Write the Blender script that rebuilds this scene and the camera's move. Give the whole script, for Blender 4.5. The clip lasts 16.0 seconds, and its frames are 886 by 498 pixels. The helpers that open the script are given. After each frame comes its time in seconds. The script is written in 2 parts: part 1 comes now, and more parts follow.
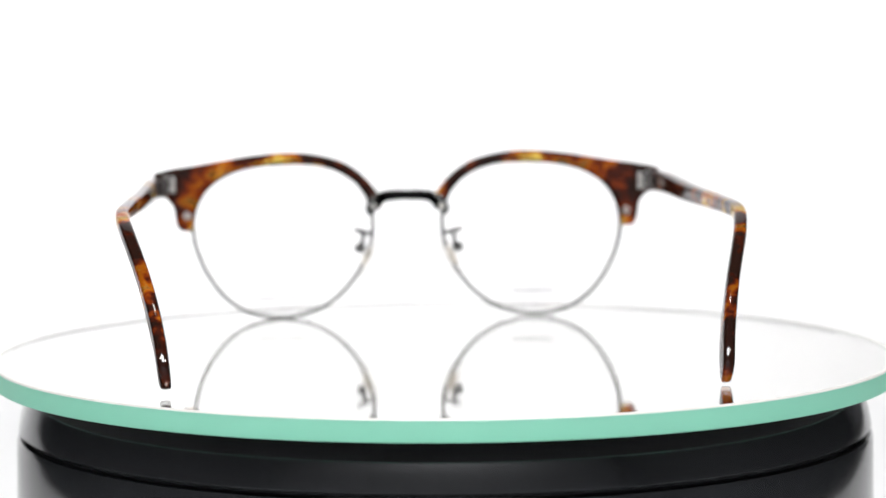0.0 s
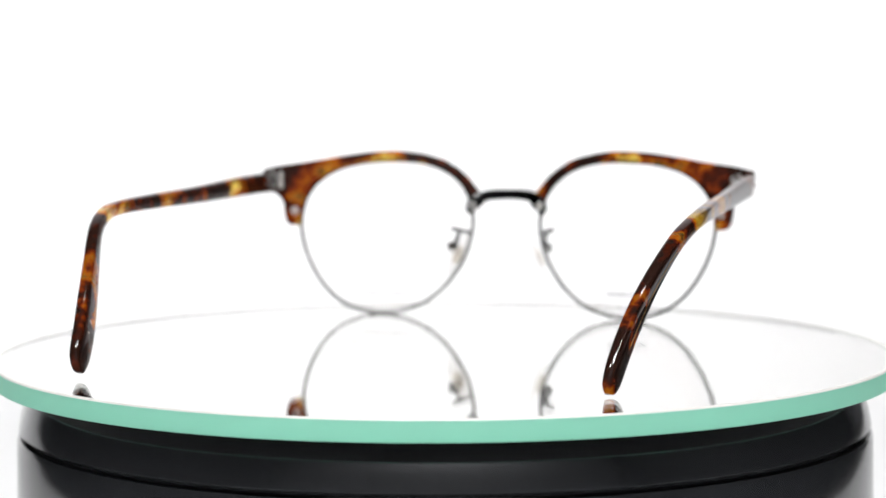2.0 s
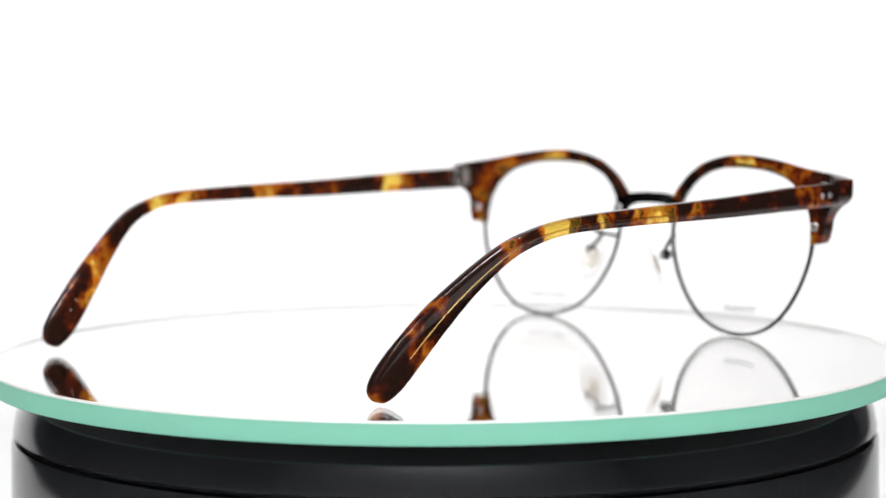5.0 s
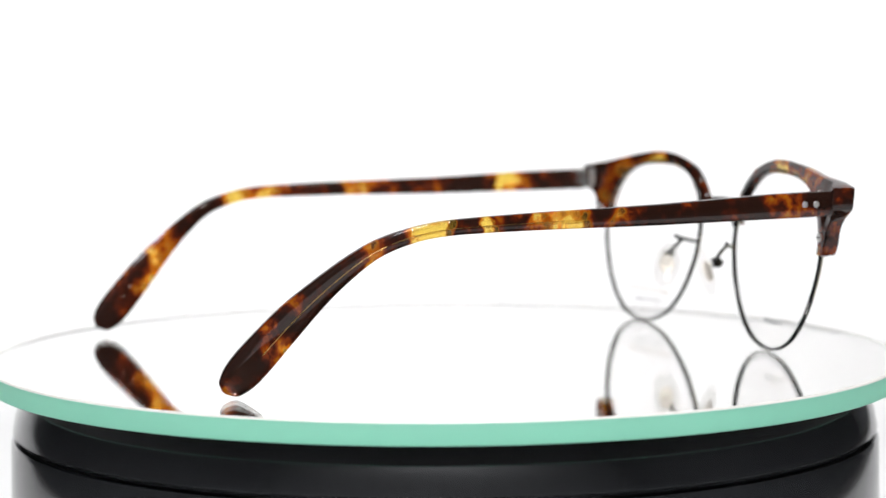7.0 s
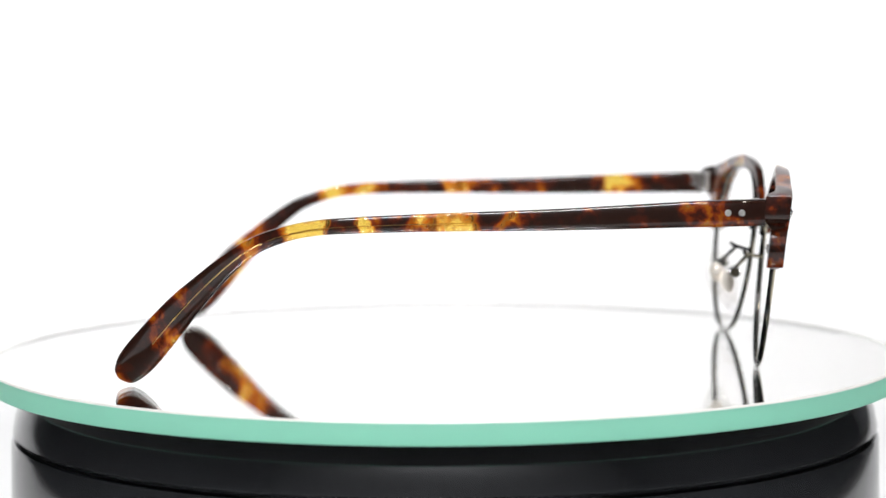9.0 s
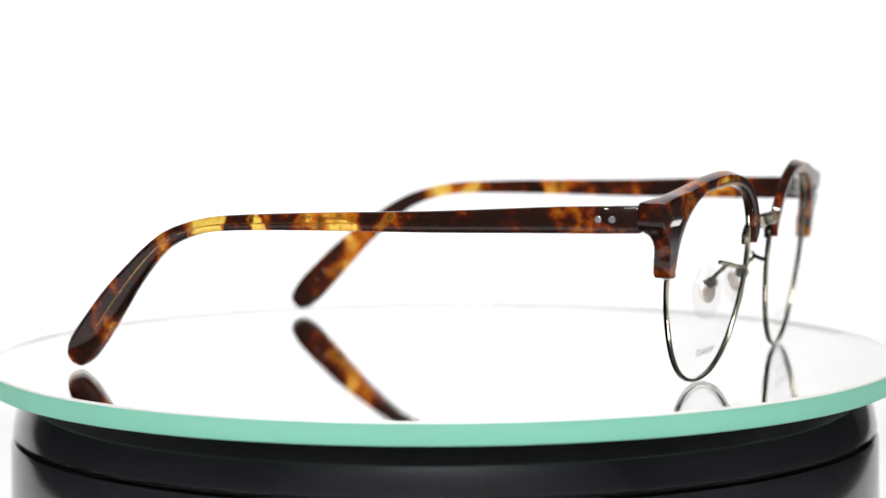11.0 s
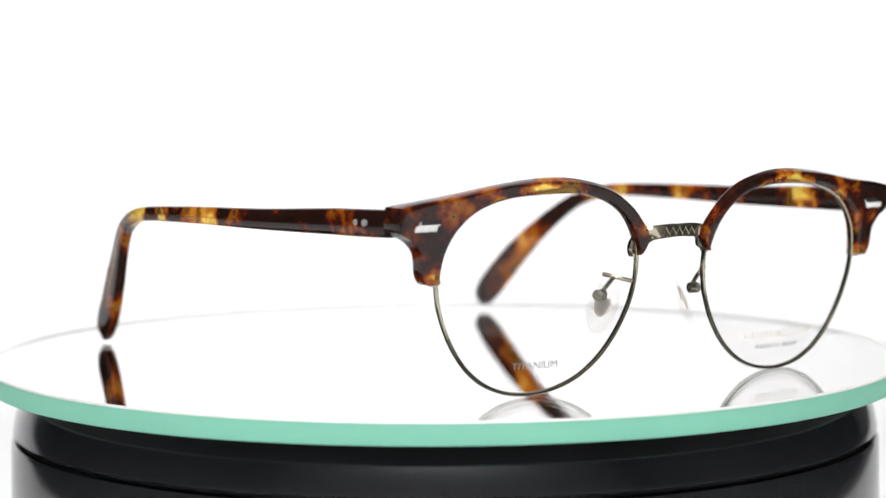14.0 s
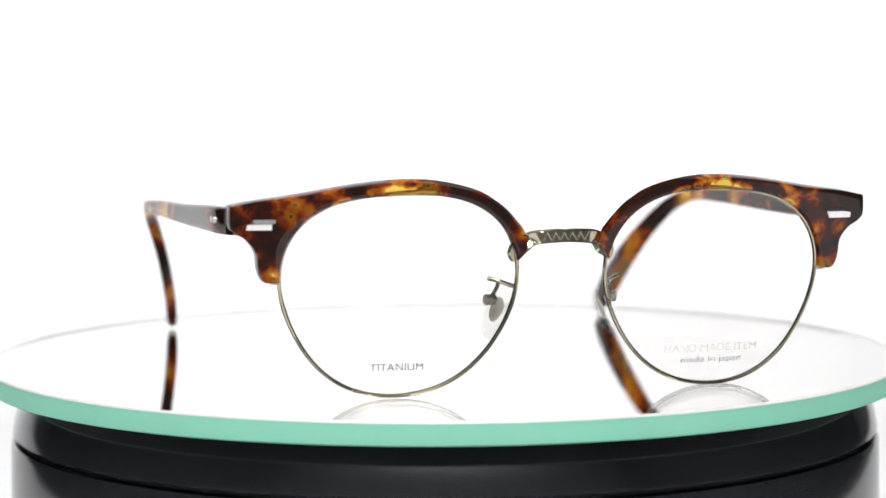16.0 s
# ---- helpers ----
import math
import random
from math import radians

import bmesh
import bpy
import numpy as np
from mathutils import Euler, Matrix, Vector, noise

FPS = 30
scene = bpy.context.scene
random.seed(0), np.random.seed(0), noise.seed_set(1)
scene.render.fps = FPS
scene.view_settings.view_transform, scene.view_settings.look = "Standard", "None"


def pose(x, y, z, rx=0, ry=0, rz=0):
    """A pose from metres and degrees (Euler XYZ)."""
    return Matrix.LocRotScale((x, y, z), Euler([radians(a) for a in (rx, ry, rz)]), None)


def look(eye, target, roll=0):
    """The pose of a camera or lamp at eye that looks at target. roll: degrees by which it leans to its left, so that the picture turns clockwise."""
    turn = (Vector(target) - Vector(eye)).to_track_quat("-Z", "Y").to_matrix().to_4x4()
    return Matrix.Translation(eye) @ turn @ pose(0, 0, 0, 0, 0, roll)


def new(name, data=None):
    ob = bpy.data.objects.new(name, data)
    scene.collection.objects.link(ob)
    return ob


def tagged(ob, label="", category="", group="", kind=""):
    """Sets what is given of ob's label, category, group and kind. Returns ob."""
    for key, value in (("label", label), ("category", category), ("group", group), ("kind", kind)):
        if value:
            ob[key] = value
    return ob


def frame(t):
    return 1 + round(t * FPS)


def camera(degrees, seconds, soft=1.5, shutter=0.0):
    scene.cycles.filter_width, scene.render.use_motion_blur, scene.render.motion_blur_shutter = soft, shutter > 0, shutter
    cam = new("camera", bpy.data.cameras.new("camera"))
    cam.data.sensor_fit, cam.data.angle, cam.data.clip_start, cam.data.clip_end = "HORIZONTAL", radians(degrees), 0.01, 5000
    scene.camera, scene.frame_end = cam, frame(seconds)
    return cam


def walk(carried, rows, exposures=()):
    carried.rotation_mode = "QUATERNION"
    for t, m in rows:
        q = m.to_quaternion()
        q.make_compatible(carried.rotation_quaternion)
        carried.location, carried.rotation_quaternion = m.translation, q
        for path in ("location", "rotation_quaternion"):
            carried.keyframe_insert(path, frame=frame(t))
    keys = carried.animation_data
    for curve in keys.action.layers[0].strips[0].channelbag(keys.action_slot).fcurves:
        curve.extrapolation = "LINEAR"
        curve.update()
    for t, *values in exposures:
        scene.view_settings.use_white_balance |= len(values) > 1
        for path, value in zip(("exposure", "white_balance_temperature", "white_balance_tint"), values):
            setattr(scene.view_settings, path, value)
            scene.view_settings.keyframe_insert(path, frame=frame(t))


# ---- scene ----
# A pair of spectacles turns on a mirror-glass turntable before a white paper sweep.
MM = 0.001
DISC_TOP = 0.066          # height of the mirror's upper face over the table
DISC_R = 0.112
DISC_T = 0.0049
LENS_C = (35.4, 22.8)    # middle of a lens in the spectacles' own millimetres

# ---- camera ----
cam = camera(22.544, 16.0)
EYE_FAR = (0.0, -0.55713, DISC_TOP + 0.07137)
EYE_NEAR = (0.0, -0.54975, DISC_TOP + 0.07076)


def aimed(eye):
    """The camera's pose at eye: a little down, leaning a trifle to its right."""
    p, y = radians(4.72), radians(-0.0255)
    return look(eye, (eye[0] + math.sin(y) * math.cos(p), eye[1] + math.cos(y) * math.cos(p), eye[2] - math.sin(p)), -0.349)


walk(cam, [(0.0, aimed(EYE_FAR)), (1.5, aimed(EYE_FAR)), (2.5, aimed(EYE_FAR)), (2.6, aimed(EYE_NEAR)),
           (4.0, aimed(EYE_NEAR)), (10.0, aimed(EYE_NEAR)), (16.0, aimed(EYE_NEAR))])
cam.data.dof.use_dof = True
cam.data.dof.focus_distance = 0.485
cam.data.dof.aperture_fstop = 14.0

# ---- world and light ----
world = bpy.data.worlds.new("studio")
world.use_nodes = True
world.node_tree.nodes["Background"].inputs[0].default_value = (0.9, 0.93, 1.0, 1)
world.node_tree.nodes["Background"].inputs[1].default_value = 0.06
scene.world = world


def area(name, eye, target, sx, sy, watts, colour=(1, 1, 1)):
    data = bpy.data.lights.new(name, "AREA")
    data.shape, data.size, data.size_y, data.energy, data.color = "RECTANGLE", sx, sy, watts, colour
    ob = new(name, data)
    ob.matrix_basis = look(eye, target)
    return ob


# unseen fill, added to whiten the paper and its image in the mirror
area("backdrop_fill", (-0.16, 0.42, 0.55), (-0.12, 1.05, 0.40), 0.5, 0.2, 3.2, (1.0, 0.985, 0.98))
# unseen fill, added behind the camera to brighten base, glass edge and paper floor
area("overhead_fill", (0.0, -1.2, 2.15), (0, -1.2, 0), 0.6, 0.6, 60, (0.96, 0.98, 1.0))
# small round ceiling lamps, over the table and behind the camera
for bx, by, bz, watts in ((0.06, -0.10, 1.5, 6), (-0.55, -0.85, 1.4, 24), (0.60, -0.70, 1.4, 20)):
    bulb = bpy.data.lights.new("ceiling_spot", "SPOT")
    bulb.energy, bulb.spot_size, bulb.spot_blend, bulb.shadow_soft_size, bulb.color = watts, radians(75), 0.6, 0.05, (1.0, 0.96, 0.89)
    new("ceiling_spot", bulb).matrix_basis = look((bx, by, bz), (0, 0.1, DISC_TOP))

# ---- materials ----


def material(name):
    m = bpy.data.materials.new(name)
    m.use_nodes = True
    nt = m.node_tree
    return m, nt, nt.nodes["Principled BSDF"], nt.nodes["Material Output"]


def node(nt, kind, **values):
    n = nt.nodes.new(kind)
    for k, v in values.items():
        n.inputs[k.replace("_", " ")].default_value = v
    return n


def ramp(nt, fac, stops, mode="LINEAR"):
    r = nt.nodes.new("ShaderNodeValToRGB")
    r.color_ramp.interpolation = mode
    e = r.color_ramp.elements
    while len(e) < len(stops):
        e.new(0.5)
    for el, (p, c) in zip(e, stops):
        el.position, el.color = p, (*c, 1) if len(c) == 3 else c
    nt.links.new(fac, r.inputs[0])
    return r.outputs[0]


def simple(name, colour, rough, metal=0.0, bump=0.0, scale=400.0, vary=0.12):
    """A surface with a fine grain in its colour, its gloss and its relief."""
    m, nt, b, _ = material(name)
    tc = nt.nodes.new("ShaderNodeTexCoord")
    n1 = node(nt, "ShaderNodeTexNoise", Scale=scale, Detail=5.0)
    n2 = node(nt, "ShaderNodeTexNoise", Scale=scale * 0.07, Detail=3.0)
    for n in (n1, n2):
        nt.links.new(tc.outputs["Object"], n.inputs["Vector"])
    mixed = nt.nodes.new("ShaderNodeMath")
    mixed.operation = "ADD"
    nt.links.new(n1.outputs[0], mixed.inputs[0]), nt.links.new(n2.outputs[0], mixed.inputs[1])
    half = nt.nodes.new("ShaderNodeMath")
    half.operation = "MULTIPLY"
    half.inputs[1].default_value = 0.5
    nt.links.new(mixed.outputs[0], half.inputs[0])
    lo = tuple(c * (1 - vary) for c in colour)
    hi = tuple(min(1, c * (1 + vary)) for c in colour)
    nt.links.new(ramp(nt, half.outputs[0], [(0.3, lo), (0.7, hi)]), b.inputs["Base Color"])
    nt.links.new(ramp(nt, n2.outputs[0], [(0.3, (rough * 0.8,) * 3), (0.7, (min(1, rough * 1.25),) * 3)]), b.inputs["Roughness"])
    b.inputs["Metallic"].default_value = metal
    if bump:
        bp = node(nt, "ShaderNodeBump", Strength=bump, Distance=0.0002)
        nt.links.new(n1.outputs[0], bp.inputs["Height"])
        nt.links.new(bp.outputs[0], b.inputs["Normal"])
    return m


DARK = (0.022, 0.008, 0.005)
BROWN = (0.058, 0.010, 0.0035)
RUST = (0.24, 0.036, 0.005)
AMBER = (0.72, 0.20, 0.008)
HONEY = (0.97, 0.70, 0.13)


def tortoise(name, axis, bands, seed, length, foot=0.0):
    """Tortoiseshell acetate: dark brown to honey blotches, light bands where bands (place, strength) says, along an axis of the part's own space."""
    m, nt, b, out = material(name)
    tc = nt.nodes.new("ShaderNodeTexCoord")
    mp = nt.nodes.new("ShaderNodeMapping")
    mp.inputs["Location"].default_value = (seed * 0.37, seed * 0.11, seed * 0.23)
    nt.links.new(tc.outputs["Object"], mp.inputs[0])
    warp = node(nt, "ShaderNodeTexNoise", Scale=150.0, Detail=4.0, Roughness=0.55)
    nt.links.new(mp.outputs[0], warp.inputs["Vector"])
    blot = node(nt, "ShaderNodeTexNoise", Scale=125.0, Detail=4.0, Roughness=0.55, Distortion=0.5)
    nt.links.new(mp.outputs[0], blot.inputs["Vector"])
    fleck = node(nt, "ShaderNodeTexNoise", Scale=270.0, Detail=2.0, Roughness=0.5, Distortion=0.3)
    nt.links.new(mp.outputs[0], fleck.inputs["Vector"])
    sep = nt.nodes.new("ShaderNodeSeparateXYZ")
    nt.links.new(tc.outputs["Object"], sep.inputs[0])

    def calc(op, a, c, d=None):
        q = nt.nodes.new("ShaderNodeMath")
        q.operation = op
        for i, v in enumerate((a, c, d)):
            if v is None:
                continue
            if isinstance(v, (int, float)):
                q.inputs[i].default_value = v
            else:
                nt.links.new(v, q.inputs[i])
        return q.outputs[0]

    place = calc("DIVIDE", sep.outputs[axis], length)
    place = calc("ABSOLUTE", place, 0)
    place = calc("ADD", place, calc("MULTIPLY", calc("SUBTRACT", warp.outputs[0], 0.5), 0.09 if axis == 1 else 0.16))
    light = ramp(nt, place, [(p, (s, s, s)) for p, s in bands])
    tone = calc("ADD", calc("MULTIPLY", light, 0.63), calc("MULTIPLY", calc("SUBTRACT", blot.outputs[0], 0.5), 1.35))
    tone = calc("ADD", tone, calc("MULTIPLY", calc("SUBTRACT", fleck.outputs[0], 0.5), 0.75))
    if foot:
        # a pale patch low on the end pieces
        low = nt.nodes.new("ShaderNodeMapRange")
        low.inputs[1].default_value, low.inputs[2].default_value, low.inputs[3].default_value, low.inputs[4].default_value = 0.0295, 0.0272, 0.0, foot
        nt.links.new(sep.outputs[2], low.inputs[0])
        tone = calc("ADD", tone, low.outputs[0])
        # pale streaks along the lens groove: reflected and shining-through light put into the colour
        dx = calc("DIVIDE", calc("SUBTRACT", calc("ABSOLUTE", sep.outputs[0], 0), LENS_C[0] * MM), 0.0256)
        dz = calc("DIVIDE", calc("SUBTRACT", sep.outputs[2], LENS_C[1] * MM), 0.0220)
        out_of = calc("SQRT", calc("ADD", calc("MULTIPLY", dx, dx), calc("MULTIPLY", dz, dz)), 0)
        near = nt.nodes.new("ShaderNodeMapRange")
        near.inputs[1].default_value, near.inputs[2].default_value, near.inputs[3].default_value, near.inputs[4].default_value = 1.06, 0.99, 0.0, 1.0
        nt.links.new(out_of, near.inputs[0])
        groove_gleam = ramp(nt, warp.outputs[0], [(0.43, (0.0,) * 3), (0.53, (0.48,) * 3)])
        tone = calc("ADD", tone, calc("MULTIPLY", near.outputs[0], groove_gleam))
    colour = ramp(nt, tone, [(0.10, DARK), (0.26, BROWN), (0.36, RUST), (0.47, AMBER), (0.60, HONEY)])
    nt.links.new(colour, b.inputs["Base Color"])
    b.inputs["Roughness"].default_value = 0.06
    nt.links.new(ramp(nt, tone, [(0.30, (0.0,) * 3), (0.43, (0.5,) * 3), (0.56, (0.95,) * 3)]), b.inputs["Transmission Weight"])
    b.inputs["IOR"].default_value = 1.49
    b.inputs["Specular IOR Level"].default_value = 0.5
    tr = nt.nodes.new("ShaderNodeBsdfTranslucent")
    nt.links.new(colour, tr.inputs["Color"])
    mix = nt.nodes.new("ShaderNodeMixShader")
    mix.inputs[0].default_value = 0.22
    nt.links.new(b.outputs[0], mix.inputs[1]), nt.links.new(tr.outputs[0], mix.inputs[2])
    nt.links.new(mix.outputs[0], out.inputs["Surface"])
    return m


def clear(name, ior, tint=(1, 1, 1), rough=0.0):
    m, nt, b, _ = material(name)
    b.inputs["Base Color"].default_value = (*tint, 1)
    b.inputs["Transmission Weight"].default_value = 1.0
    b.inputs["IOR"].default_value = ior
    b.inputs["Roughness"].default_value = rough
    return m


PAPER = simple("white_paper", (0.83, 0.83, 0.84), 0.75, bump=0.05, scale=900, vary=0.015)
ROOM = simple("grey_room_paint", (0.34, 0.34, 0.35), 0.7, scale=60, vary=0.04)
# unseen side walls, darkened to keep grey reflections off the acetate brow
SIDE_ANTI_GLARE = simple("anti_glare_side_wall", (0.07, 0.07, 0.075), 0.7, scale=60, vary=0.04)
DESK = simple("dark_desk", (0.09, 0.085, 0.08), 0.6, scale=80, vary=0.3)
BLACK = simple("black_gloss_plastic", (0.015, 0.016, 0.018), 0.13, bump=0.02, scale=700, vary=0.25)
BLACK.node_tree.nodes["Principled BSDF"].inputs["Specular IOR Level"].default_value = 0.85
BLACK_MATT = simple("black_matt_plastic", (0.008, 0.008, 0.009), 0.5, scale=700, vary=0.25)
EDGE = simple("green_glass_edge", (0.32, 0.75, 0.585), 0.45, scale=120, vary=0.03)


def shine_through(m, share, tint):
    """Ground glass: part of the light passes on through it."""
    nt = m.node_tree
    b, out = nt.nodes["Principled BSDF"], nt.nodes["Material Output"]
    tr = nt.nodes.new("ShaderNodeBsdfTranslucent")
    tr.inputs["Color"].default_value = (*tint, 1)
    mix = nt.nodes.new("ShaderNodeMixShader")
    mix.inputs[0].default_value = share
    nt.links.new(b.outputs[0], mix.inputs[1]), nt.links.new(tr.outputs[0], mix.inputs[2])
    nt.links.new(mix.outputs[0], out.inputs["Surface"])


shine_through(EDGE, 0.4, (0.62, 0.90, 0.80))
CHAMFER = simple("ground_glass_bevel", (0.70, 0.69, 0.66), 0.45, scale=300, vary=0.1)
SILVER = simple("mirror_silver", (0.97, 0.965, 0.945), 0.004, metal=1.0, scale=60, vary=0.01)
GUNMETAL = simple("antique_pewter_metal", (0.50, 0.45, 0.335), 0.16, metal=1.0, bump=0.05, scale=1500, vary=0.2)


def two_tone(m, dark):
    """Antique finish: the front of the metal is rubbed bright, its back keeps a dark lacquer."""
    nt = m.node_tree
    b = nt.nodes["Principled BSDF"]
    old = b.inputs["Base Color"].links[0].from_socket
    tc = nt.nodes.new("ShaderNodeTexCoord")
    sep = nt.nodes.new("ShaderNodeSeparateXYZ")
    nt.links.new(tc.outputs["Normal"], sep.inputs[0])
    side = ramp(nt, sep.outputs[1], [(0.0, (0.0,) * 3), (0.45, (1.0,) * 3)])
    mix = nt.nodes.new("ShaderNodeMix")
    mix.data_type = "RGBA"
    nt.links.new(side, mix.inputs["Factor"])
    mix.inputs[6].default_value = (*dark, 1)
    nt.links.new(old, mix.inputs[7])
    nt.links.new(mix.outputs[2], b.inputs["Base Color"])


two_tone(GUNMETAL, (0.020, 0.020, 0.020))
STEEL = simple("bright_steel", (0.80, 0.79, 0.77), 0.13, metal=1.0, bump=0.05, scale=1500, vary=0.1)
SATIN = simple("satin_steel", (0.78, 0.77, 0.75), 0.34, metal=1.0, bump=0.15, scale=1200, vary=0.15)
GOLD = simple("brass_core", (0.75, 0.47, 0.16), 0.25, metal=1.0, scale=900, vary=0.2)
GLASS = clear("clear_float_glass", 1.50, (0.995, 1.0, 0.998))


def thin_clear(name, share, tint=(0.992, 0.992, 0.99), rough=0.01):
    """Clear sheet too thin to bend the view: it lets light straight through and mirrors a little."""
    m, nt, b, out = material(name)
    clearing = nt.nodes.new("ShaderNodeBsdfTransparent")
    clearing.inputs[0].default_value = (*tint, 1)
    gloss = node(nt, "ShaderNodeBsdfGlossy", Roughness=rough)
    mix = nt.nodes.new("ShaderNodeMixShader")
    mix.inputs[0].default_value = share
    nt.links.new(clearing.outputs[0], mix.inputs[1]), nt.links.new(gloss.outputs[0], mix.inputs[2])
    nt.links.new(mix.outputs[0], out.inputs["Surface"])
    nt.nodes.remove(b)
    return m


LENS = thin_clear("clear_demo_lens", 0.02, (0.986, 0.983, 0.982))
PAD = thin_clear("clear_soft_vinyl", 0.07, (0.972, 0.967, 0.96), 0.10)
PLATE = simple("beige_pad_plate", (0.78, 0.73, 0.67), 0.30, metal=0.3, scale=800)
INK_DARK = simple("dark_print", (0.13, 0.13, 0.14), 0.5, scale=3000)
INK_GREY = simple("grey_print", (0.20, 0.20, 0.21), 0.5, scale=3000)
INK_GOLD = simple("pale_gold_print", (0.66, 0.62, 0.56), 0.45, scale=3000)

BROW_BANDS = [(0.0, 0.2), (0.12, 0.42), (0.17, 0.18), (0.30, 0.12), (0.40, 0.26), (0.44, 0.80), (0.51, 0.82), (0.55, 0.20), (0.63, 0.24), (0.70, 0.62), (0.78, 0.60), (0.84, 0.42), (0.91, 0.24), (1.0, 0.06)]
TEMPLE_A_BANDS = [(0.0, 0.04), (0.075, 0.05), (0.10, 0.72), (0.13, 0.70), (0.155, 0.20), (0.24, 0.36), (0.33, 0.12), (0.46, 0.38), (0.49, 0.92), (0.53, 0.88),
                  (0.56, 0.30), (0.605, 0.34), (0.615, 0.95), (0.635, 0.95), (0.645, 0.22), (0.675, 0.25), (0.685, 0.98), (0.73, 0.85), (0.75, 0.3), (0.80, 0.60), (0.84, 0.06), (0.89, 0.10), (0.90, 0.34), (0.93, 0.38), (0.937, 0.50), (0.947, 0.48), (0.955, 0.30), (0.99, 0.34)]
TEMPLE_B_BANDS = [(0.0, 0.10), (0.15, 0.12), (0.18, 0.85), (0.225, 0.9), (0.245, 0.15), (0.36, 0.28), (0.42, 0.16), (0.48, 0.9), (0.53, 0.85), (0.55, 0.2), (0.62, 0.35), (0.68, 0.9),
                  (0.75, 0.8), (0.78, 0.3), (0.83, 0.12), (0.87, 0.7), (0.905, 0.8), (0.93, 0.2), (0.96, 0.42), (0.985, 0.15)]
SHELL_FRONT = tortoise("tortoise_front", 0, BROW_BANDS, 3, 0.072, 0.26)
SHELL_A = tortoise("tortoise_temple_a", 1, TEMPLE_A_BANDS, 5, 0.152)
SHELL_B = tortoise("tortoise_temple_b", 1, TEMPLE_B_BANDS, 9, 0.152)

# ---- building helpers ----


def part(name, bm, mat, parent, label="", smooth=True):
    me = bpy.data.meshes.new(name)
    bmesh.ops.recalc_face_normals(bm, faces=bm.faces)
    for f in bm.faces:
        f.smooth = smooth
    bm.to_mesh(me)
    bm.free()
    if smooth:
        me.set_sharp_from_angle(angle=radians(38))
    me.materials.append(mat)
    ob = new(name, me)
    if parent:
        ob.parent = parent
    if label:
        tagged(ob, label)
    return ob


def loft(rings, cap=True, closed=False):
    """A skin over rings of equally many points."""
    bm = bmesh.new()
    rows = [[bm.verts.new(p) for p in r] for r in rings]
    n = len(rows[0])
    pairs = list(zip(rows, rows[1:])) + ([(rows[-1], rows[0])] if closed else [])
    for a, b in pairs:
        for i in range(n):
            bm.faces.new((a[i], a[(i + 1) % n], b[(i + 1) % n], b[i]))
    if cap and not closed:
        bm.faces.new(rows[0][::-1]), bm.faces.new(rows[-1])
    return bm


def lathe(profile, steps=160, shut=True):
    """Turns a profile of (radius, height) round the z axis; shut joins its last point to the first."""
    bm = bmesh.new()
    cols = []
    for k in range(steps):
        a = 2 * math.pi * k / steps
        cols.append([bm.verts.new((r * math.cos(a), r * math.sin(a), z)) for r, z in profile])
    m = len(profile)
    for k in range(steps):
        a, b = cols[k], cols[(k + 1) % steps]
        for i in range(m if shut else m - 1):
            j = (i + 1) % m
            bm.faces.new((a[i], a[j], b[j], b[i]))
    return bm


def tube(path, radius, closed=False, sides=10, flat=1.0):
    """A round bar along a path of points; flat stretches it along y."""
    pts = [Vector(p) for p in path]
    n = len(pts)
    rings = []
    for i, p in enumerate(pts):
        a = pts[(i - 1) % n] if closed or i else p
        b = pts[(i + 1) % n] if closed or i < n - 1 else p
        d = (b - a).normalized()
        u = Vector((0, 1, 0)) if abs(d.y) < 0.9 else Vector((0, 0, 1))
        v = d.cross(u).normalized()
        u = v.cross(d).normalized()
        rings.append([p + u * (math.cos(2 * math.pi * k / sides) * radius * flat) + v * (math.sin(2 * math.pi * k / sides) * radius) for k in range(sides)])
    return loft(rings, closed=closed)


def spline(points, steps):
    """Points along a smooth curve through the control points."""
    p = [np.array(q, float) for q in points]
    p = [2 * p[0] - p[1]] + p + [2 * p[-1] - p[-2]]
    res = []
    for i in range(1, len(p) - 2):
        for k in range(steps):
            t = k / steps
            a, b, c, d = p[i - 1:i + 3]
            res.append(0.5 * (2 * b + (c - a) * t + (2 * a - 5 * b + 4 * c - d) * t * t + (3 * b - a - 3 * c + d) * t ** 3))
    res.append(p[-2])
    return res


def cylinder(a, b, r, sides=20, bevel=0.15):
    """A short round pin from a to b, its edges broken."""
    a, b = Vector(a), Vector(b)
    d = (b - a).normalized()
    u = d.orthogonal().normalized()
    v = d.cross(u)
    k = r * bevel
    prof = [(a, r - k), (a + d * k, r), (b - d * k, r), (b, r - k)]
    return loft([[c + (u * math.cos(2 * math.pi * i / sides) + v * math.sin(2 * math.pi * i / sides)) * q for i in range(sides)] for c, q in prof])


def box(cx, cy, cz, sx, sy, sz, bevel=0.0, segments=2):
    bm = bmesh.new()
    bmesh.ops.create_cube(bm, size=1.0, matrix=Matrix.Translation((cx, cy, cz)) @ Matrix.Diagonal((sx, sy, sz, 1)))
    if bevel:
        bmesh.ops.bevel(bm, geom=list(bm.edges), offset=bevel, segments=segments, affect="EDGES", profile=0.5)
    return bm


# ---- the room, the desk and the paper sweep ----


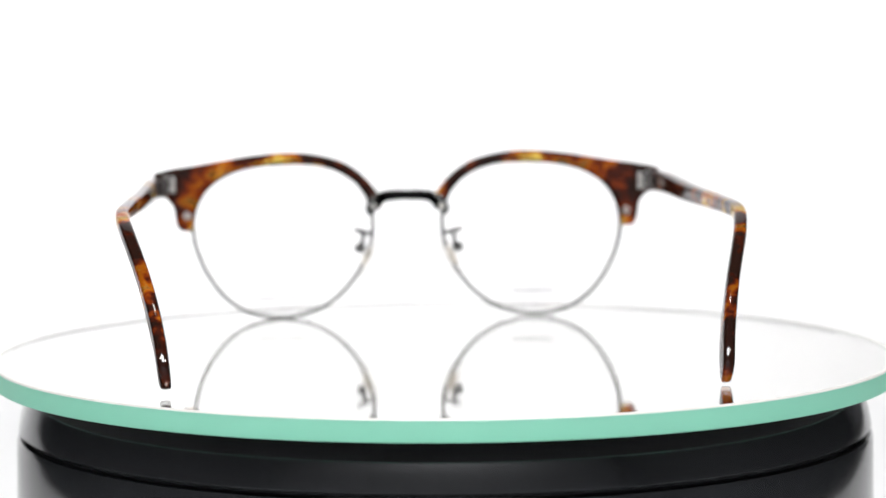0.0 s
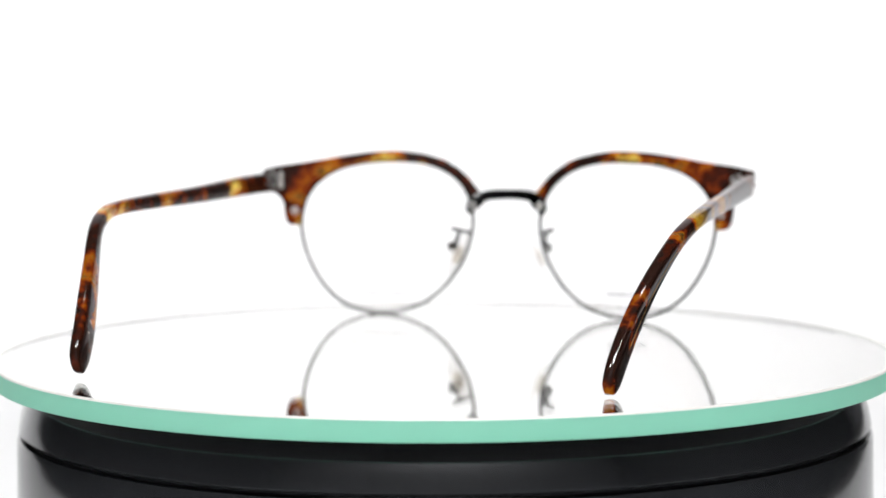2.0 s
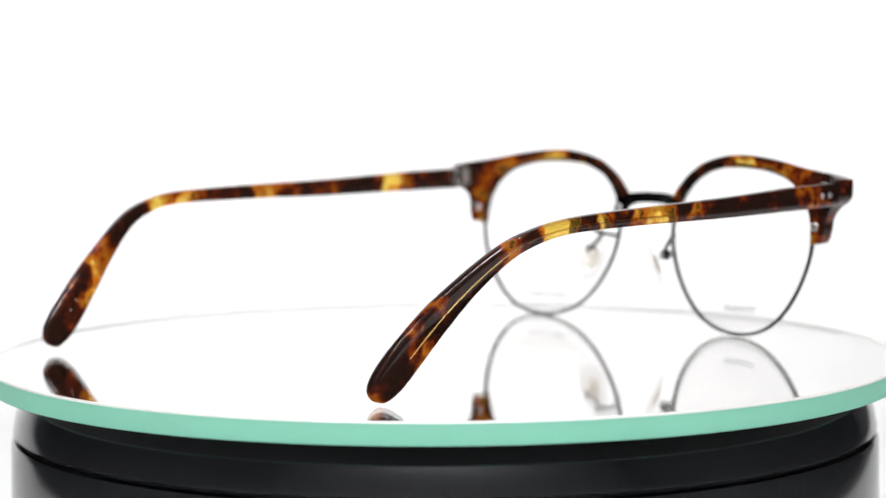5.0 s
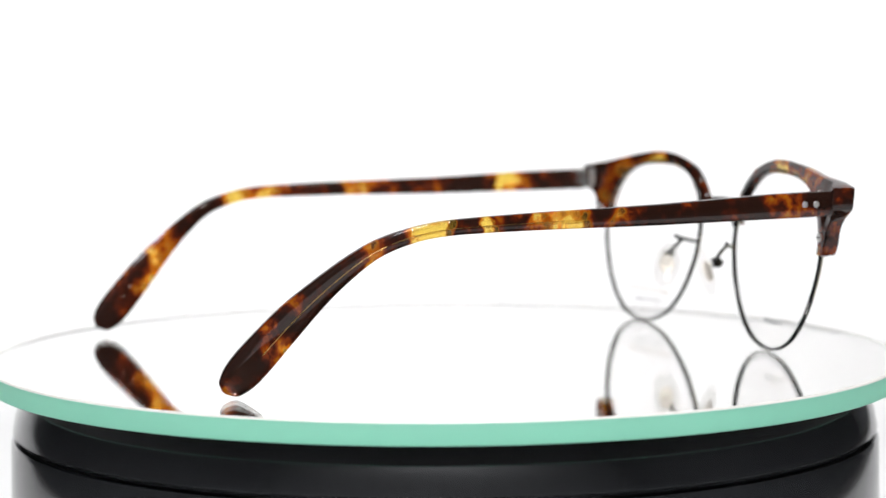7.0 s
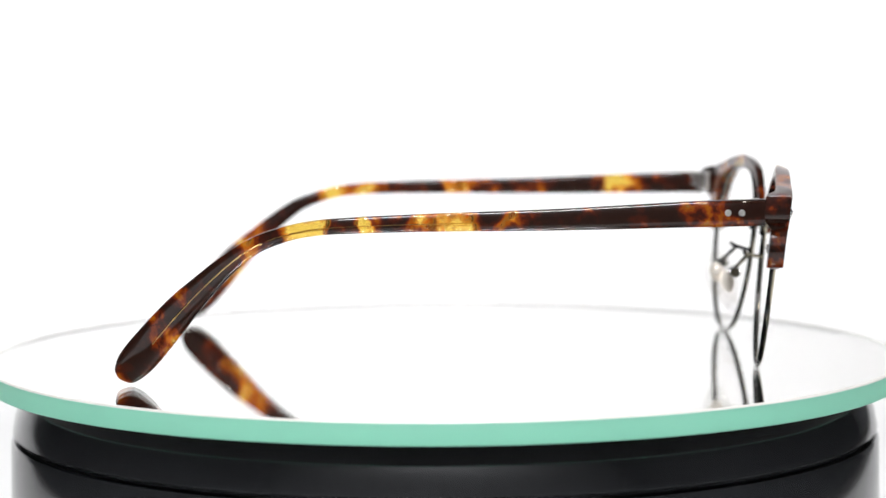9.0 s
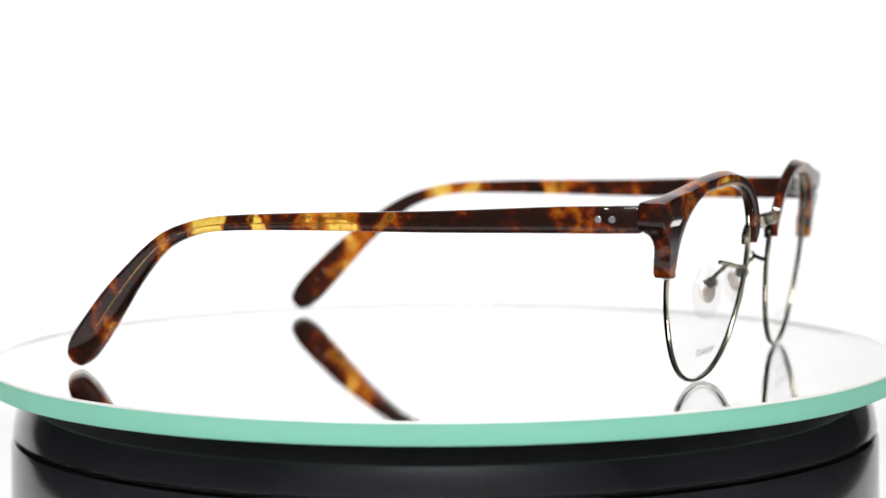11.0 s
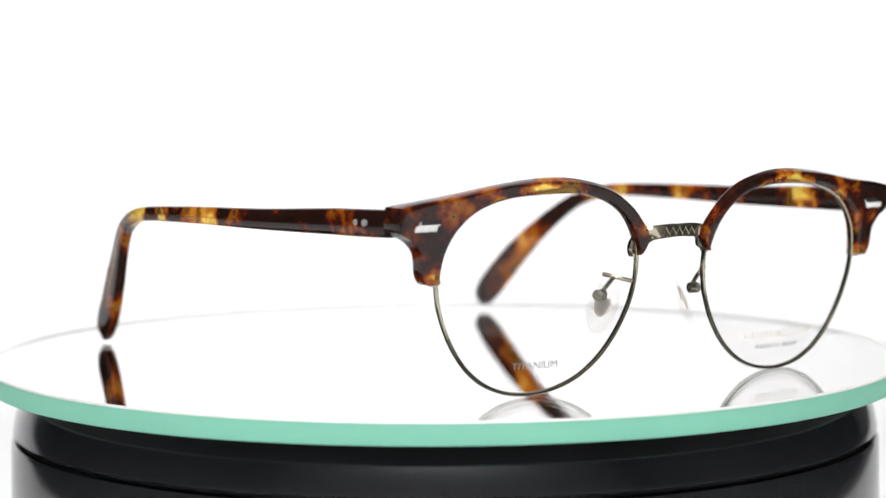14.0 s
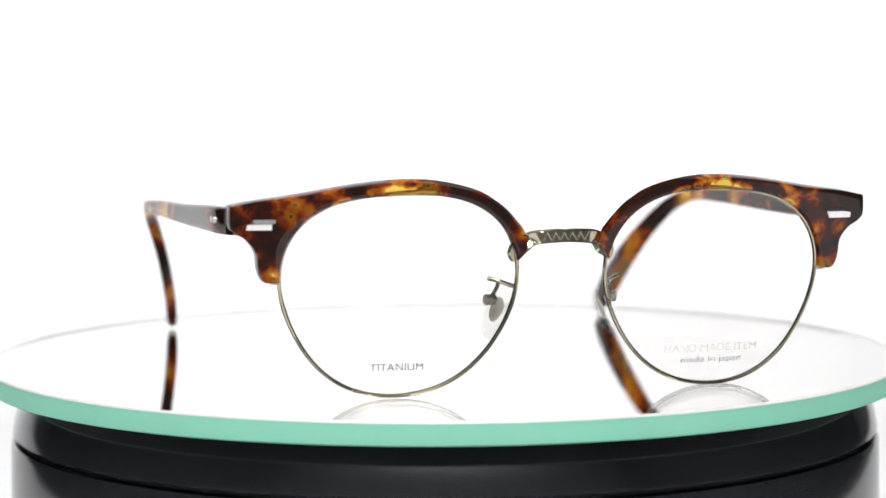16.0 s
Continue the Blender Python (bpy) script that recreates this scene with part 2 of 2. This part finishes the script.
def room():
    for name, c, s in (("wall_north", (0, 2.05, 0.75), (4.2, 0.1, 3.1)), ("wall_south", (0, -2.05, 0.75), (4.2, 0.1, 3.1)),
                       ("wall_east", (2.05, 0, 0.75), (0.1, 4.0, 3.1)), ("wall_west", (-2.05, 0, 0.75), (0.1, 4.0, 3.1)),
                       ("floor", (0, 0, -0.80), (4.0, 4.0, 0.1)), ("ceiling", (0, 0, 2.25), (4.0, 4.0, 0.1))):
        # the side walls get the darkened finish that dims reflections in the spectacles
        ob = part(name, box(*c, *s), SIDE_ANTI_GLARE if name in ("wall_east", "wall_west") else ROOM, None, smooth=False)
        tagged(ob, "unseen plain dark grey painted studio " + name.split("_")[0], name.split("_")[0], kind="structure")
    desk = new("desk")
    tagged(desk, "dark desk under the white paper sweep", "desk")
    part("desktop", box(0, 0.2, -0.022, 2.2, 2.2, 0.04, 0.004), DESK, desk)
    for x in (-1.0, 1.0):
        for y in (-0.8, 1.2):
            part("leg", box(x, y, -0.396, 0.06, 0.06, 0.706, 0.004), DESK, desk)
    # paper: flat under the turntable, then a wide curve up
    prof = [(-0.36, 0.0), (0.2, 0.0), (0.55, 0.0)]
    prof += [(0.55 + 0.5 * math.sin(a), 0.5 - 0.5 * math.cos(a)) for a in (math.pi / 2 * k / 24 for k in range(1, 25))]
    prof += [(1.05, 0.9), (1.05, 1.6)]
    rings = []
    for x in np.linspace(-0.95, 0.52, 9):
        rings.append([(x, y, z) for y, z in prof] + [(x, y + 0.0012 * (z > 0.25), z - 0.0012) for y, z in reversed(prof)])
    paper = part("backdrop", loft(rings), PAPER, None)
    tagged(paper, "seamless white paper sweep curving up behind the turntable", "backdrop", kind="structure")


# ---- the turntable ----


def turntable():
    base = new("turntable_base")
    tagged(base, "glossy black plastic turntable base with a thin seam", "turntable")
    h = DISC_TOP - DISC_T - 0.0006
    g = DISC_TOP - 0.0176
    part("lower_body", lathe([(0.0, 0.002), (0.1062, 0.002), (0.1070, 0.004), (0.1067, 0.03), (0.1064, g - 0.0016), (0.1059, g - 0.0006), (0.1035, g - 0.0006), (0.0, g - 0.0006)], shut=False), BLACK, base)
    part("upper_band", lathe([(0.0, g), (0.1040, g), (0.1052, g + 0.0002), (0.1060, g + 0.0012), (0.1053, g + 0.005), (0.1034, h - 0.0025), (0.1020, h - 0.0008), (0.0990, h - 0.0002), (0.0, h - 0.0002)], shut=False), BLACK, base)
    part("seam_ring", lathe([(0.095, g - 0.0008), (0.1036, g - 0.0008), (0.1036, g + 0.0004), (0.095, g + 0.0004)]), BLACK_MATT, base)
    for k in range(4):
        a = math.pi / 4 + k * math.pi / 2
        part("foot", cylinder((0.085 * math.cos(a), 0.085 * math.sin(a), 0.0), (0.085 * math.cos(a), 0.085 * math.sin(a), 0.0025), 0.008), BLACK_MATT, base)

    disc = new("mirror_disc")
    disc.matrix_basis = pose(0, 0, DISC_TOP)
    tagged(disc, "round mirror glass plate with a pale green edge, on the turntable", "mirror")
    r, t, c = DISC_R, DISC_T, 0.00028
    glass = part("glass_plate", lathe([(0.0, 0.0), (r - 0.0009, 0.0), (r - 0.0009, -t + 0.0006), (0.0, -t + 0.0006)], shut=False), GLASS, disc, "clear glass body of the mirror")
    glass.visible_shadow = False
    part("silvering", lathe([(0.0, -t + 0.0008), (r - 0.0012, -t + 0.0008), (r - 0.0012, -t + 0.0009), (0.0, -t + 0.0009)], shut=False), SILVER, disc, "silvered mirror backing")
    part("edge", lathe([(r - 0.0008, -c), (r, -c), (r + 0.0001, -t * 0.5), (r, -t + c), (r - c, -t), (r - 0.0008, -t)], steps=256), EDGE, disc, "pale green polished glass edge")
    part("bevel", lathe([(r - 0.0009, 0.0001), (r - c, 0.0001), (r, -c), (r - 0.0008, -c)], steps=256), CHAMFER, disc, "narrow ground bevel")
    part("backing", lathe([(0.0, -t), (r - 0.001, -t), (r - 0.001, -t + 0.0004), (0.0, -t + 0.0004)], shut=False), BLACK_MATT, disc, "dark protective backing")
    return disc


# ---- the spectacles: x across, y forwards, z up, in millimetres ----
LENS_R = (23.806, -0.088, 0.369, 1.656, -0.320, 0.085, 1.108, -0.275, 0.142, -0.037, 0.133)
RISE = 0.12              # keeps the rims on the glass
LEAN = 0.0030            # the front sits a trifle lower on one side


def lens_edge(a, grow=0.0):
    """A point (x, z) of the lens outline at an angle, on the positive side."""
    r = LENS_R[0] + grow
    for k in range(1, 6):
        r += LENS_R[2 * k - 1] * math.cos(k * a) + LENS_R[2 * k] * math.sin(k * a)
    return LENS_C[0] + r * math.cos(a), LENS_C[1] + r * math.sin(a)


def front_y(x, z):
    """The front face: wrapped round the sides and leaning forwards at the top."""
    return 2.6 - 4.6 * (abs(x) / 65) ** 1.4 + 0.109 * (z - 38)


def depth(x, z):
    """Thickness of the brow: thin at the nose, thick where the end piece turns back to the hinge."""
    a = min(1.0, max(0.0, (x - 66) / 5))
    b = min(1.0, max(0.0, (z - 32) / 5))
    return 1.75 + 1.95 * min(1.0, x / 62) + 2.2 * a * a * (3 - 2 * a) * b


def at(s, x, y, z):
    """Millimetres to metres, mirrored for the other side."""
    return (s * x * MM, y * MM, (z + RISE + LEAN * s * x) * MM)


def brow(s, parent):
    outer = spline([(10.3, 29.2), (9.1, 30.3), (8.0, 32.5), (8.5, 35.2), (10.2, 37.5), (12.7, 40.2), (15.3, 42.2), (19.0, 44.3), (25.1, 46.0), (31.1, 46.8), (37.1, 46.8), (43.0, 46.3),
                    (48.9, 45.5), (54.8, 44.5), (60.6, 43.6), (66.4, 42.8), (70.6, 41.9), (71.5, 41.3), (71.6, 37.5), (70.6, 36.1), (68.3, 34.7), (66.2, 32.0), (65.6, 28.4), (64.9, 26.3), (63.8, 25.4), (61.5, 25.4)], 6)
    a0, a1 = math.atan2(29.4 - LENS_C[1], 10.2 - LENS_C[0]), math.atan2(25.8 - LENS_C[1], 60.6 - LENS_C[0])
    # share the angles so that each outer point faces the outline near it
    length = [0.0]
    for p, q in zip(outer, outer[1:]):
        length.append(length[-1] + float(np.hypot(*(q - p))))
    rings = []
    for i, o in enumerate(outer):
        f = length[i] / length[-1]
        # the long end piece takes its share of the outline slowly
        f = float(np.interp(f, [0, 0.07, 0.12, 0.62, 0.71, 0.735, 0.86, 1.0], [0, 0.02, 0.08, 0.79, 0.845, 0.87, 0.945, 1.0]))
        x, z = lens_edge(a0 + (a1 - a0) * f, 0.1 - 1.15 * math.exp(-((f - 0.32) / 0.28) ** 2))
        q, e = np.array((x, z)), np.array(o)
        w = max(0.4, float(np.hypot(*(e - q))))
        d = (e - q) / w
        b = min(0.75, w * 0.3)
        ring = []
        # the upper face slopes down towards the front
        wf = w - min(w * 0.4, 0.8 * max(0.0, d[1]) ** 2)
        for u in np.linspace(b, wf - b * 0.35, 9):
            p = q + d * u
            ring.append(at(s, p[0], front_y(*p), p[1]))
        for u, v in ((wf - b * 0.08, b * 0.1), (wf + (w - wf) * 0.12, b * 0.5), (w, depth(*e) - b * 0.7), (w - b * 0.2, depth(*e) - b * 0.2)):
            p = q + d * u
            ring.append(at(s, p[0], front_y(*p) - v, p[1]))
        for u in np.linspace(w - b, b, 7):
            p = q + d * u
            ring.append(at(s, p[0], front_y(*p) - depth(*p), p[1]))
        for u, v in ((b * 0.2, depth(*q) - b * 0.2), (0.0, depth(*q) - b), (0.0, b), (b * 0.3, b * 0.3)):
            p = q + d * u
            ring.append(at(s, p[0], front_y(*p) - v, p[1]))
        rings.append(ring)
    return part("brow", loft(rings), SHELL_FRONT, parent, "glossy brown tortoiseshell acetate brow")


def lens_and_rim(s, parent):
    n = 96
    edge = [lens_edge(2 * math.pi * k / n) for k in range(n)]
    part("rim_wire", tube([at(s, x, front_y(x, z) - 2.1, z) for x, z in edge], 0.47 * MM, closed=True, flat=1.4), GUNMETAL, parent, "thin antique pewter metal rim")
    rings = []
    for back, scales in ((0, (0.04, 0.3, 0.6, 0.85, 0.985)), (1, (0.985, 0.85, 0.6, 0.3, 0.04))):
        for q in scales:
            ring = []
            for x, z in edge:
                px, pz = LENS_C[0] + (x - LENS_C[0]) * q, LENS_C[1] + (z - LENS_C[1]) * q
                dome = 0.9 * (1 - q * q)
                ring.append(at(s, px, front_y(px, pz) - 1.55 + dome - 1.1 * back, pz))
            rings.append(ring)
    lens = part("lens", loft(rings), LENS, parent, "clear demo lens with fine print")
    lens.visible_shadow = False
    return lens


def lettering(text, size, width, s, cx, cz, mat, parent, label, lift=0.12):
    """Printed words on the lens, read from the front."""
    cu = bpy.data.curves.new("print", "FONT")
    cu.body, cu.size, cu.align_x, cu.align_y, cu.extrude = text, 1.0, "CENTER", "CENTER", 0.0
    tmp = new("print", cu)
    bpy.context.view_layer.update()
    me = bpy.data.meshes.new_from_object(tmp)
    bpy.data.objects.remove(tmp)
    wide = max(v.co.x for v in me.vertices) - min(v.co.x for v in me.vertices)
    for v in me.vertices:
        x = s * cx - v.co.x * width / wide
        z = cz + v.co.y * size
        q2 = ((abs(x) - LENS_C[0]) / 25.1) ** 2 + ((z - LENS_C[1]) / 22.5) ** 2
        v.co = at(1, x, front_y(x, z) - 1.55 + 0.9 * (1 - min(1, q2)) + lift, z)
    me.materials.append(mat)
    ob = new("print", me)
    ob.parent = parent
    ob.visible_shadow = False
    return tagged(ob, label)


def bar_y(x, z):
    """The bridge's middle line: screwed to the back of the brows, bowed forwards between them."""
    f = min(1.0, max(0.0, (9.2 - abs(x)) / 3.2))
    return (1 - f) * (front_y(x, z) - depth(abs(x), z) - 0.5) + f * (0.9 + 0.9 * (1 - (x / 9.0) ** 2))


def bridge(parent):
    path = [(-10.6, 28.8, 0.5), (-10.5, 30.3, 1.5), (-9.5, 31.8, 1.95), (-8.0, 33.2, 1.75), (-6.4, 34.0, 1.55), (-3, 34.3, 1.5), (-1, 34.35, 1.45), (0, 34.3, 1.35), (1, 34.35, 1.45), (3, 34.3, 1.5),
            (6.4, 34.0, 1.55), (8.0, 33.2, 1.75), (9.5, 31.8, 1.95), (10.5, 30.3, 1.5), (10.6, 28.8, 0.5)]
    pts = spline(path, 3)
    rings = []
    for i, p in enumerate(pts):
        d = pts[min(i + 1, len(pts) - 1)] - pts[max(i - 1, 0)]
        nrm = np.array((-d[1], d[0])) / np.hypot(d[0], d[1])
        y0 = bar_y(p[0], p[1])
        w = p[2]
        ring = []
        for u, v in ((-1, 0.35), (-0.75, 0.75), (0.75, 0.75), (1, 0.35), (1, -0.5), (0.8, -0.75), (-0.8, -0.75), (-1, -0.5)):
            ring.append(at(1, p[0] + nrm[0] * w * u, y0 + v, p[1] + nrm[1] * w * u))
        rings.append(ring)
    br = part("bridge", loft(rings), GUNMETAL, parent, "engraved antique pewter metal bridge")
    # chased strokes along the front of the bar
    for k in range(11):
        x = -4.6 + 0.92 * k
        y = bar_y(x, 34.3) + 0.76
        lean = 0.55 if k % 2 else -0.55
        part("engraving", tube([at(1, x - lean, y, 33.4), at(1, x, y + 0.05, 34.3), at(1, x + lean, y, 35.2)], 0.13 * MM, sides=6), GUNMETAL, br)
    return br


def nose_pad(s, parent):
    bar = spline([(10.3, -1.2, 23.4), (11.4, -3.4, 23.8), (13.0, -5.2, 24.4), (15.0, -6.2, 24.9)], 4)
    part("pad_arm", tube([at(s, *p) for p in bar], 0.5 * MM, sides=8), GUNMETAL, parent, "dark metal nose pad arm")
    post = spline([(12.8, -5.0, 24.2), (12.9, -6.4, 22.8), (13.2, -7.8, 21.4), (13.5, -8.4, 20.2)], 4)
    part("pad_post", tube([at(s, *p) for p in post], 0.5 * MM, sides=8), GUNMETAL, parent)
    # an oval soft pad that faces the nose, with its boxed screw
    bm = bmesh.new()
    bmesh.ops.create_uvsphere(bm, u_segments=28, v_segments=16, radius=1.0)
    turn = Matrix.Translation(at(s, 11.5, -10.2, 17.5)) @ Euler((radians(-6), radians(s * -22), radians(s * 30))).to_matrix().to_4x4()
    for v in bm.verts:
        v.co.z += 0.12 * v.co.y
    bm.transform(turn @ Matrix.Diagonal((1.25 * MM, 3.6 * MM, 6.7 * MM, 1)))
    pad = part("nose_pad", bm, PAD, parent, "clear soft vinyl nose pad")
    pad.visible_shadow = False
    bm = bmesh.new()
    bmesh.ops.create_uvsphere(bm, u_segments=20, v_segments=12, radius=1.0)
    bm.transform(turn @ Matrix.Translation((s * 0.5 * MM, 0, 0)) @ Matrix.Diagonal((0.4 * MM, 2.0 * MM, 2.9 * MM, 1)))
    part("pad_plate", bm, PLATE, pad, "beige metal plate inside the pad")
    bx = part("pad_box", cylinder(at(s, 12.6, -8.8, 20.0), at(s, 15.0, -8.2, 20.0), 1.25 * MM), GUNMETAL, parent)
    part("screw", cylinder(at(s, 14.1, -10.2, 20.0), at(s, 14.1, -6.9, 20.0), 0.7 * MM), STEEL, bx, "tiny bright screw")


def temple(s, parent, mat):
    """An arm: a flat bar that narrows towards the bend and ends in a paddle tip. Sections: y, z, half height, x of the middle, half thickness."""
    rows = [(-8.2, 38.45, 2.62, 69.8, 1.7), (-13, 38.4, 2.62, 70.9, 1.75), (-18, 38.3, 2.6, 71.4, 1.75), (-27, 38.1, 2.52, 71.7, 1.7), (-54, 37.2, 2.05, 72.5, 1.65), (-79, 36.8, 1.78, 73.5, 1.6), (-97, 36.3, 1.6, 74.2, 1.6),
            (-106, 35.7, 1.53, 74.2, 1.6), (-112.4, 34.4, 1.53, 73.4, 1.6), (-119, 31.9, 1.68, 72.0, 1.6), (-124.5, 28.2, 1.95, 70.3, 1.6), (-130.7, 22.8, 2.5, 68.1, 1.6), (-136.8, 16.7, 3.3, 66.1, 1.6),
            (-143.0, 9.7, 3.75, 64.3, 1.55), (-146.8, 5.4, 3.7, 63.5, 1.5), (-149.1, 3.0, 3.0, 63.1, 1.4), (-150.3, 1.9, 2.1, 62.8, 1.2), (-150.85, 1.35, 1.15, 62.7, 0.8), (-151.1, 1.1, 0.35, 62.65, 0.3)]
    # the bar is a little deeper below its middle line than above
    rows = [(y, z - 0.3 * min(1.0, max(0.0, (y + 150) / 40)), h + 0.3 * min(1.0, h / 2.0) ** 2, x, t) for y, z, h, x, t in rows]
    if s < 0:
        # this arm is bent up a little and reaches slightly further back
        rows = [(y * 1.015, z - 0.3 + 0.011 * max(0.0, -y - 20), h, x - 0.014 * max(0.0, -y - 40), t) for y, z, h, x, t in rows]
    pts = spline(rows, 5)
    rings, core = [], []
    for i, p in enumerate(pts):
        d = pts[min(i + 1, len(pts) - 1)] - pts[max(i - 1, 0)]
        nrm = np.array((-d[1], d[0])) / np.hypot(d[0], d[1])
        if nrm[1] < 0:
            nrm = -nrm
        h, th = p[2], p[4]
        x0 = p[3]
        ring = []
        for k in range(20):
            a = 2 * math.pi * (k + 0.5) / 20
            ca, sa = math.cos(a), math.sin(a)
            u = math.copysign(abs(ca) ** 0.42, ca) * th
            v = math.copysign(abs(sa) ** 0.6, sa) * h
            ring.append(at(s, x0 + u, p[0] + nrm[0] * v, p[1] + nrm[1] * v))
        rings.append(ring)
        core.append((x0, p[0], p[1], th, h))
    arm = part("temple", loft(rings), mat, parent, "glossy brown and honey tortoiseshell acetate temple")
    for y in (-13.4, -16.4):
        part("rivet", cylinder(at(s, 72.4, y, 38.2), at(s, 73.2, y, 38.2), 0.72 * MM), SATIN, arm, "small round silver rivet")
    # the metal core that shows as a bright line along the outside
    line = [at(s, x + th * 0.93, y, z - 0.12 * h) for x, y, z, th, h in core[22:66]]
    part("core_wire", tube(line, 0.12 * MM, sides=6), GOLD, arm, "thin brass coloured core line")
    if s < 0:
        # a tiny worn stamp inside the tip, no longer readable
        for k in range(2):
            a, b = core[63 + 2 * k], core[64 + 2 * k]
            part("stamp", tube([at(s, a[0] - a[3] * 1.0, a[1] - 1.0, a[2] - 0.6), at(s, b[0] - b[3] * 1.0, b[1] - 0.2, b[2] + 0.6)], 0.13 * MM, sides=6), PLATE, arm, "tiny pale worn stamp")
    # hinge on the inner side behind the end piece: a plate with three fingers, two more from the arm between them, one pin
    hinge = part("hinge", box(s * 66.5 * MM, -7.2 * MM, (38.3 + RISE) * MM, 1.9 * MM, 1.2 * MM, 4.7 * MM, 0.25 * MM), SATIN, parent, "silver five-barrel hinge")
    for k in range(5):
        z = 36.4 + 0.95 * k
        if k % 2 == 0:
            part("hinge_finger", box(s * 67.0 * MM, -8.5 * MM, (z + RISE) * MM, 1.5 * MM, 2.0 * MM, 0.8 * MM, 0.16 * MM), STEEL, hinge)
        else:
            part("hinge_finger", box(s * 69.2 * MM, -10.6 * MM, (z + RISE) * MM, 1.6 * MM, 2.2 * MM, 0.8 * MM, 0.16 * MM), STEEL, hinge)
        part("hinge_barrel", cylinder(at(s, 68.1, -9.6, z - 0.39), at(s, 68.1, -9.6, z + 0.39), (1.05 if k % 2 else 0.95) * MM), STEEL, hinge)
    part("hinge_pin", cylinder(at(s, 68.1, -9.6, 40.5), at(s, 68.1, -9.6, 41.0), 0.75 * MM), SATIN, hinge)
    return arm


def end_plate(s, parent):
    """The slanted faceted silver plate on the front of the end piece."""
    ring = []
    for flat, lift in ((1.0, -0.25), (1.0, 0.2), (0.12, 0.62)):
        pts = []
        for x, z in ((62.0, 38.8), (66.7, 38.8), (68.1, 36.6), (62.8, 36.6)):
            px = 64.9 + (x - 64.9) * (1.0 if flat == 1.0 else 0.96)
            pz = 37.95 + (z - 37.95) * flat
            pts.append(at(s, px, front_y(px, pz) + lift, pz))
        ring.append(pts)
    part("end_plate", loft(ring), STEEL, parent, "slanted bright silver plate", smooth=False)


def screws(s, parent):
    for x, z, y in ((9.9, 31.2, front_y(9.9, 31.2) - depth(9.9, 31.2) - 1.3), (62.4, 29.6, front_y(62.4, 29.6) - depth(62.4, 29.6) - 0.15)):
        sc = part("screw", cylinder(at(s, x, y + 0.8, z), at(s, x, y - 0.25, z), 1.15 * MM), SATIN, parent, "small silver screw head")
        part("slot", box(s * x * MM, (y - 0.26) * MM, (z + RISE + LEAN * s * x) * MM, 1.5 * MM, 0.12 * MM, 0.3 * MM), BLACK_MATT, sc)
    part("rim_clip", cylinder(at(s, 61.9, front_y(61.9, 26) - 1.8, 25.0), at(s, 61.9, front_y(61.9, 26) - 1.8, 26.6), 1.0 * MM), SATIN, parent)


def spectacles():
    g = new("eyeglasses")
    tagged(g, "tortoiseshell browline eyeglasses with round clear lenses, standing on the mirror", "eyeglasses")
    for s in (1, -1):
        brow(s, g)
        lens = lens_and_rim(s, g)
        if s > 0:
            lettering("TITANIUM", 2.3, 11.5, s, 35.8, 6.6, INK_DARK, lens, "small dark printed word")
        else:
            lettering("HAND MADE ITEM", 2.4, 22.3, s, 35.5, 8.3, INK_GOLD, lens, "pale gold printed words")
            lettering("made in japan", 2.0, 14.6, s, 35.7, 5.8, INK_GREY, lens, "small grey printed words")
        nose_pad(s, g)
        temple(s, g, SHELL_A if s > 0 else SHELL_B)
        end_plate(s, g)
        screws(s, g)
    bridge(g)
    return g


room()
mirror = turntable()
glasses = spectacles()

# turn of the plate, degrees at each time
TURN = [(0.5 * k, -5.1675 * k + -0.011101 * k ** 2 + 0.0002370 * k ** 3) for k in range(33)]
SEAT = pose(-0.01052, 0.07881, DISC_TOP, 0, 0, 4.09)


def motions():
    walk(mirror, [(t, pose(0, 0, DISC_TOP, 0, 0, a)) for t, a in TURN])
    walk(glasses, [(t, pose(0, 0, 0, 0, 0, a) @ SEAT) for t, a in TURN])


motions()
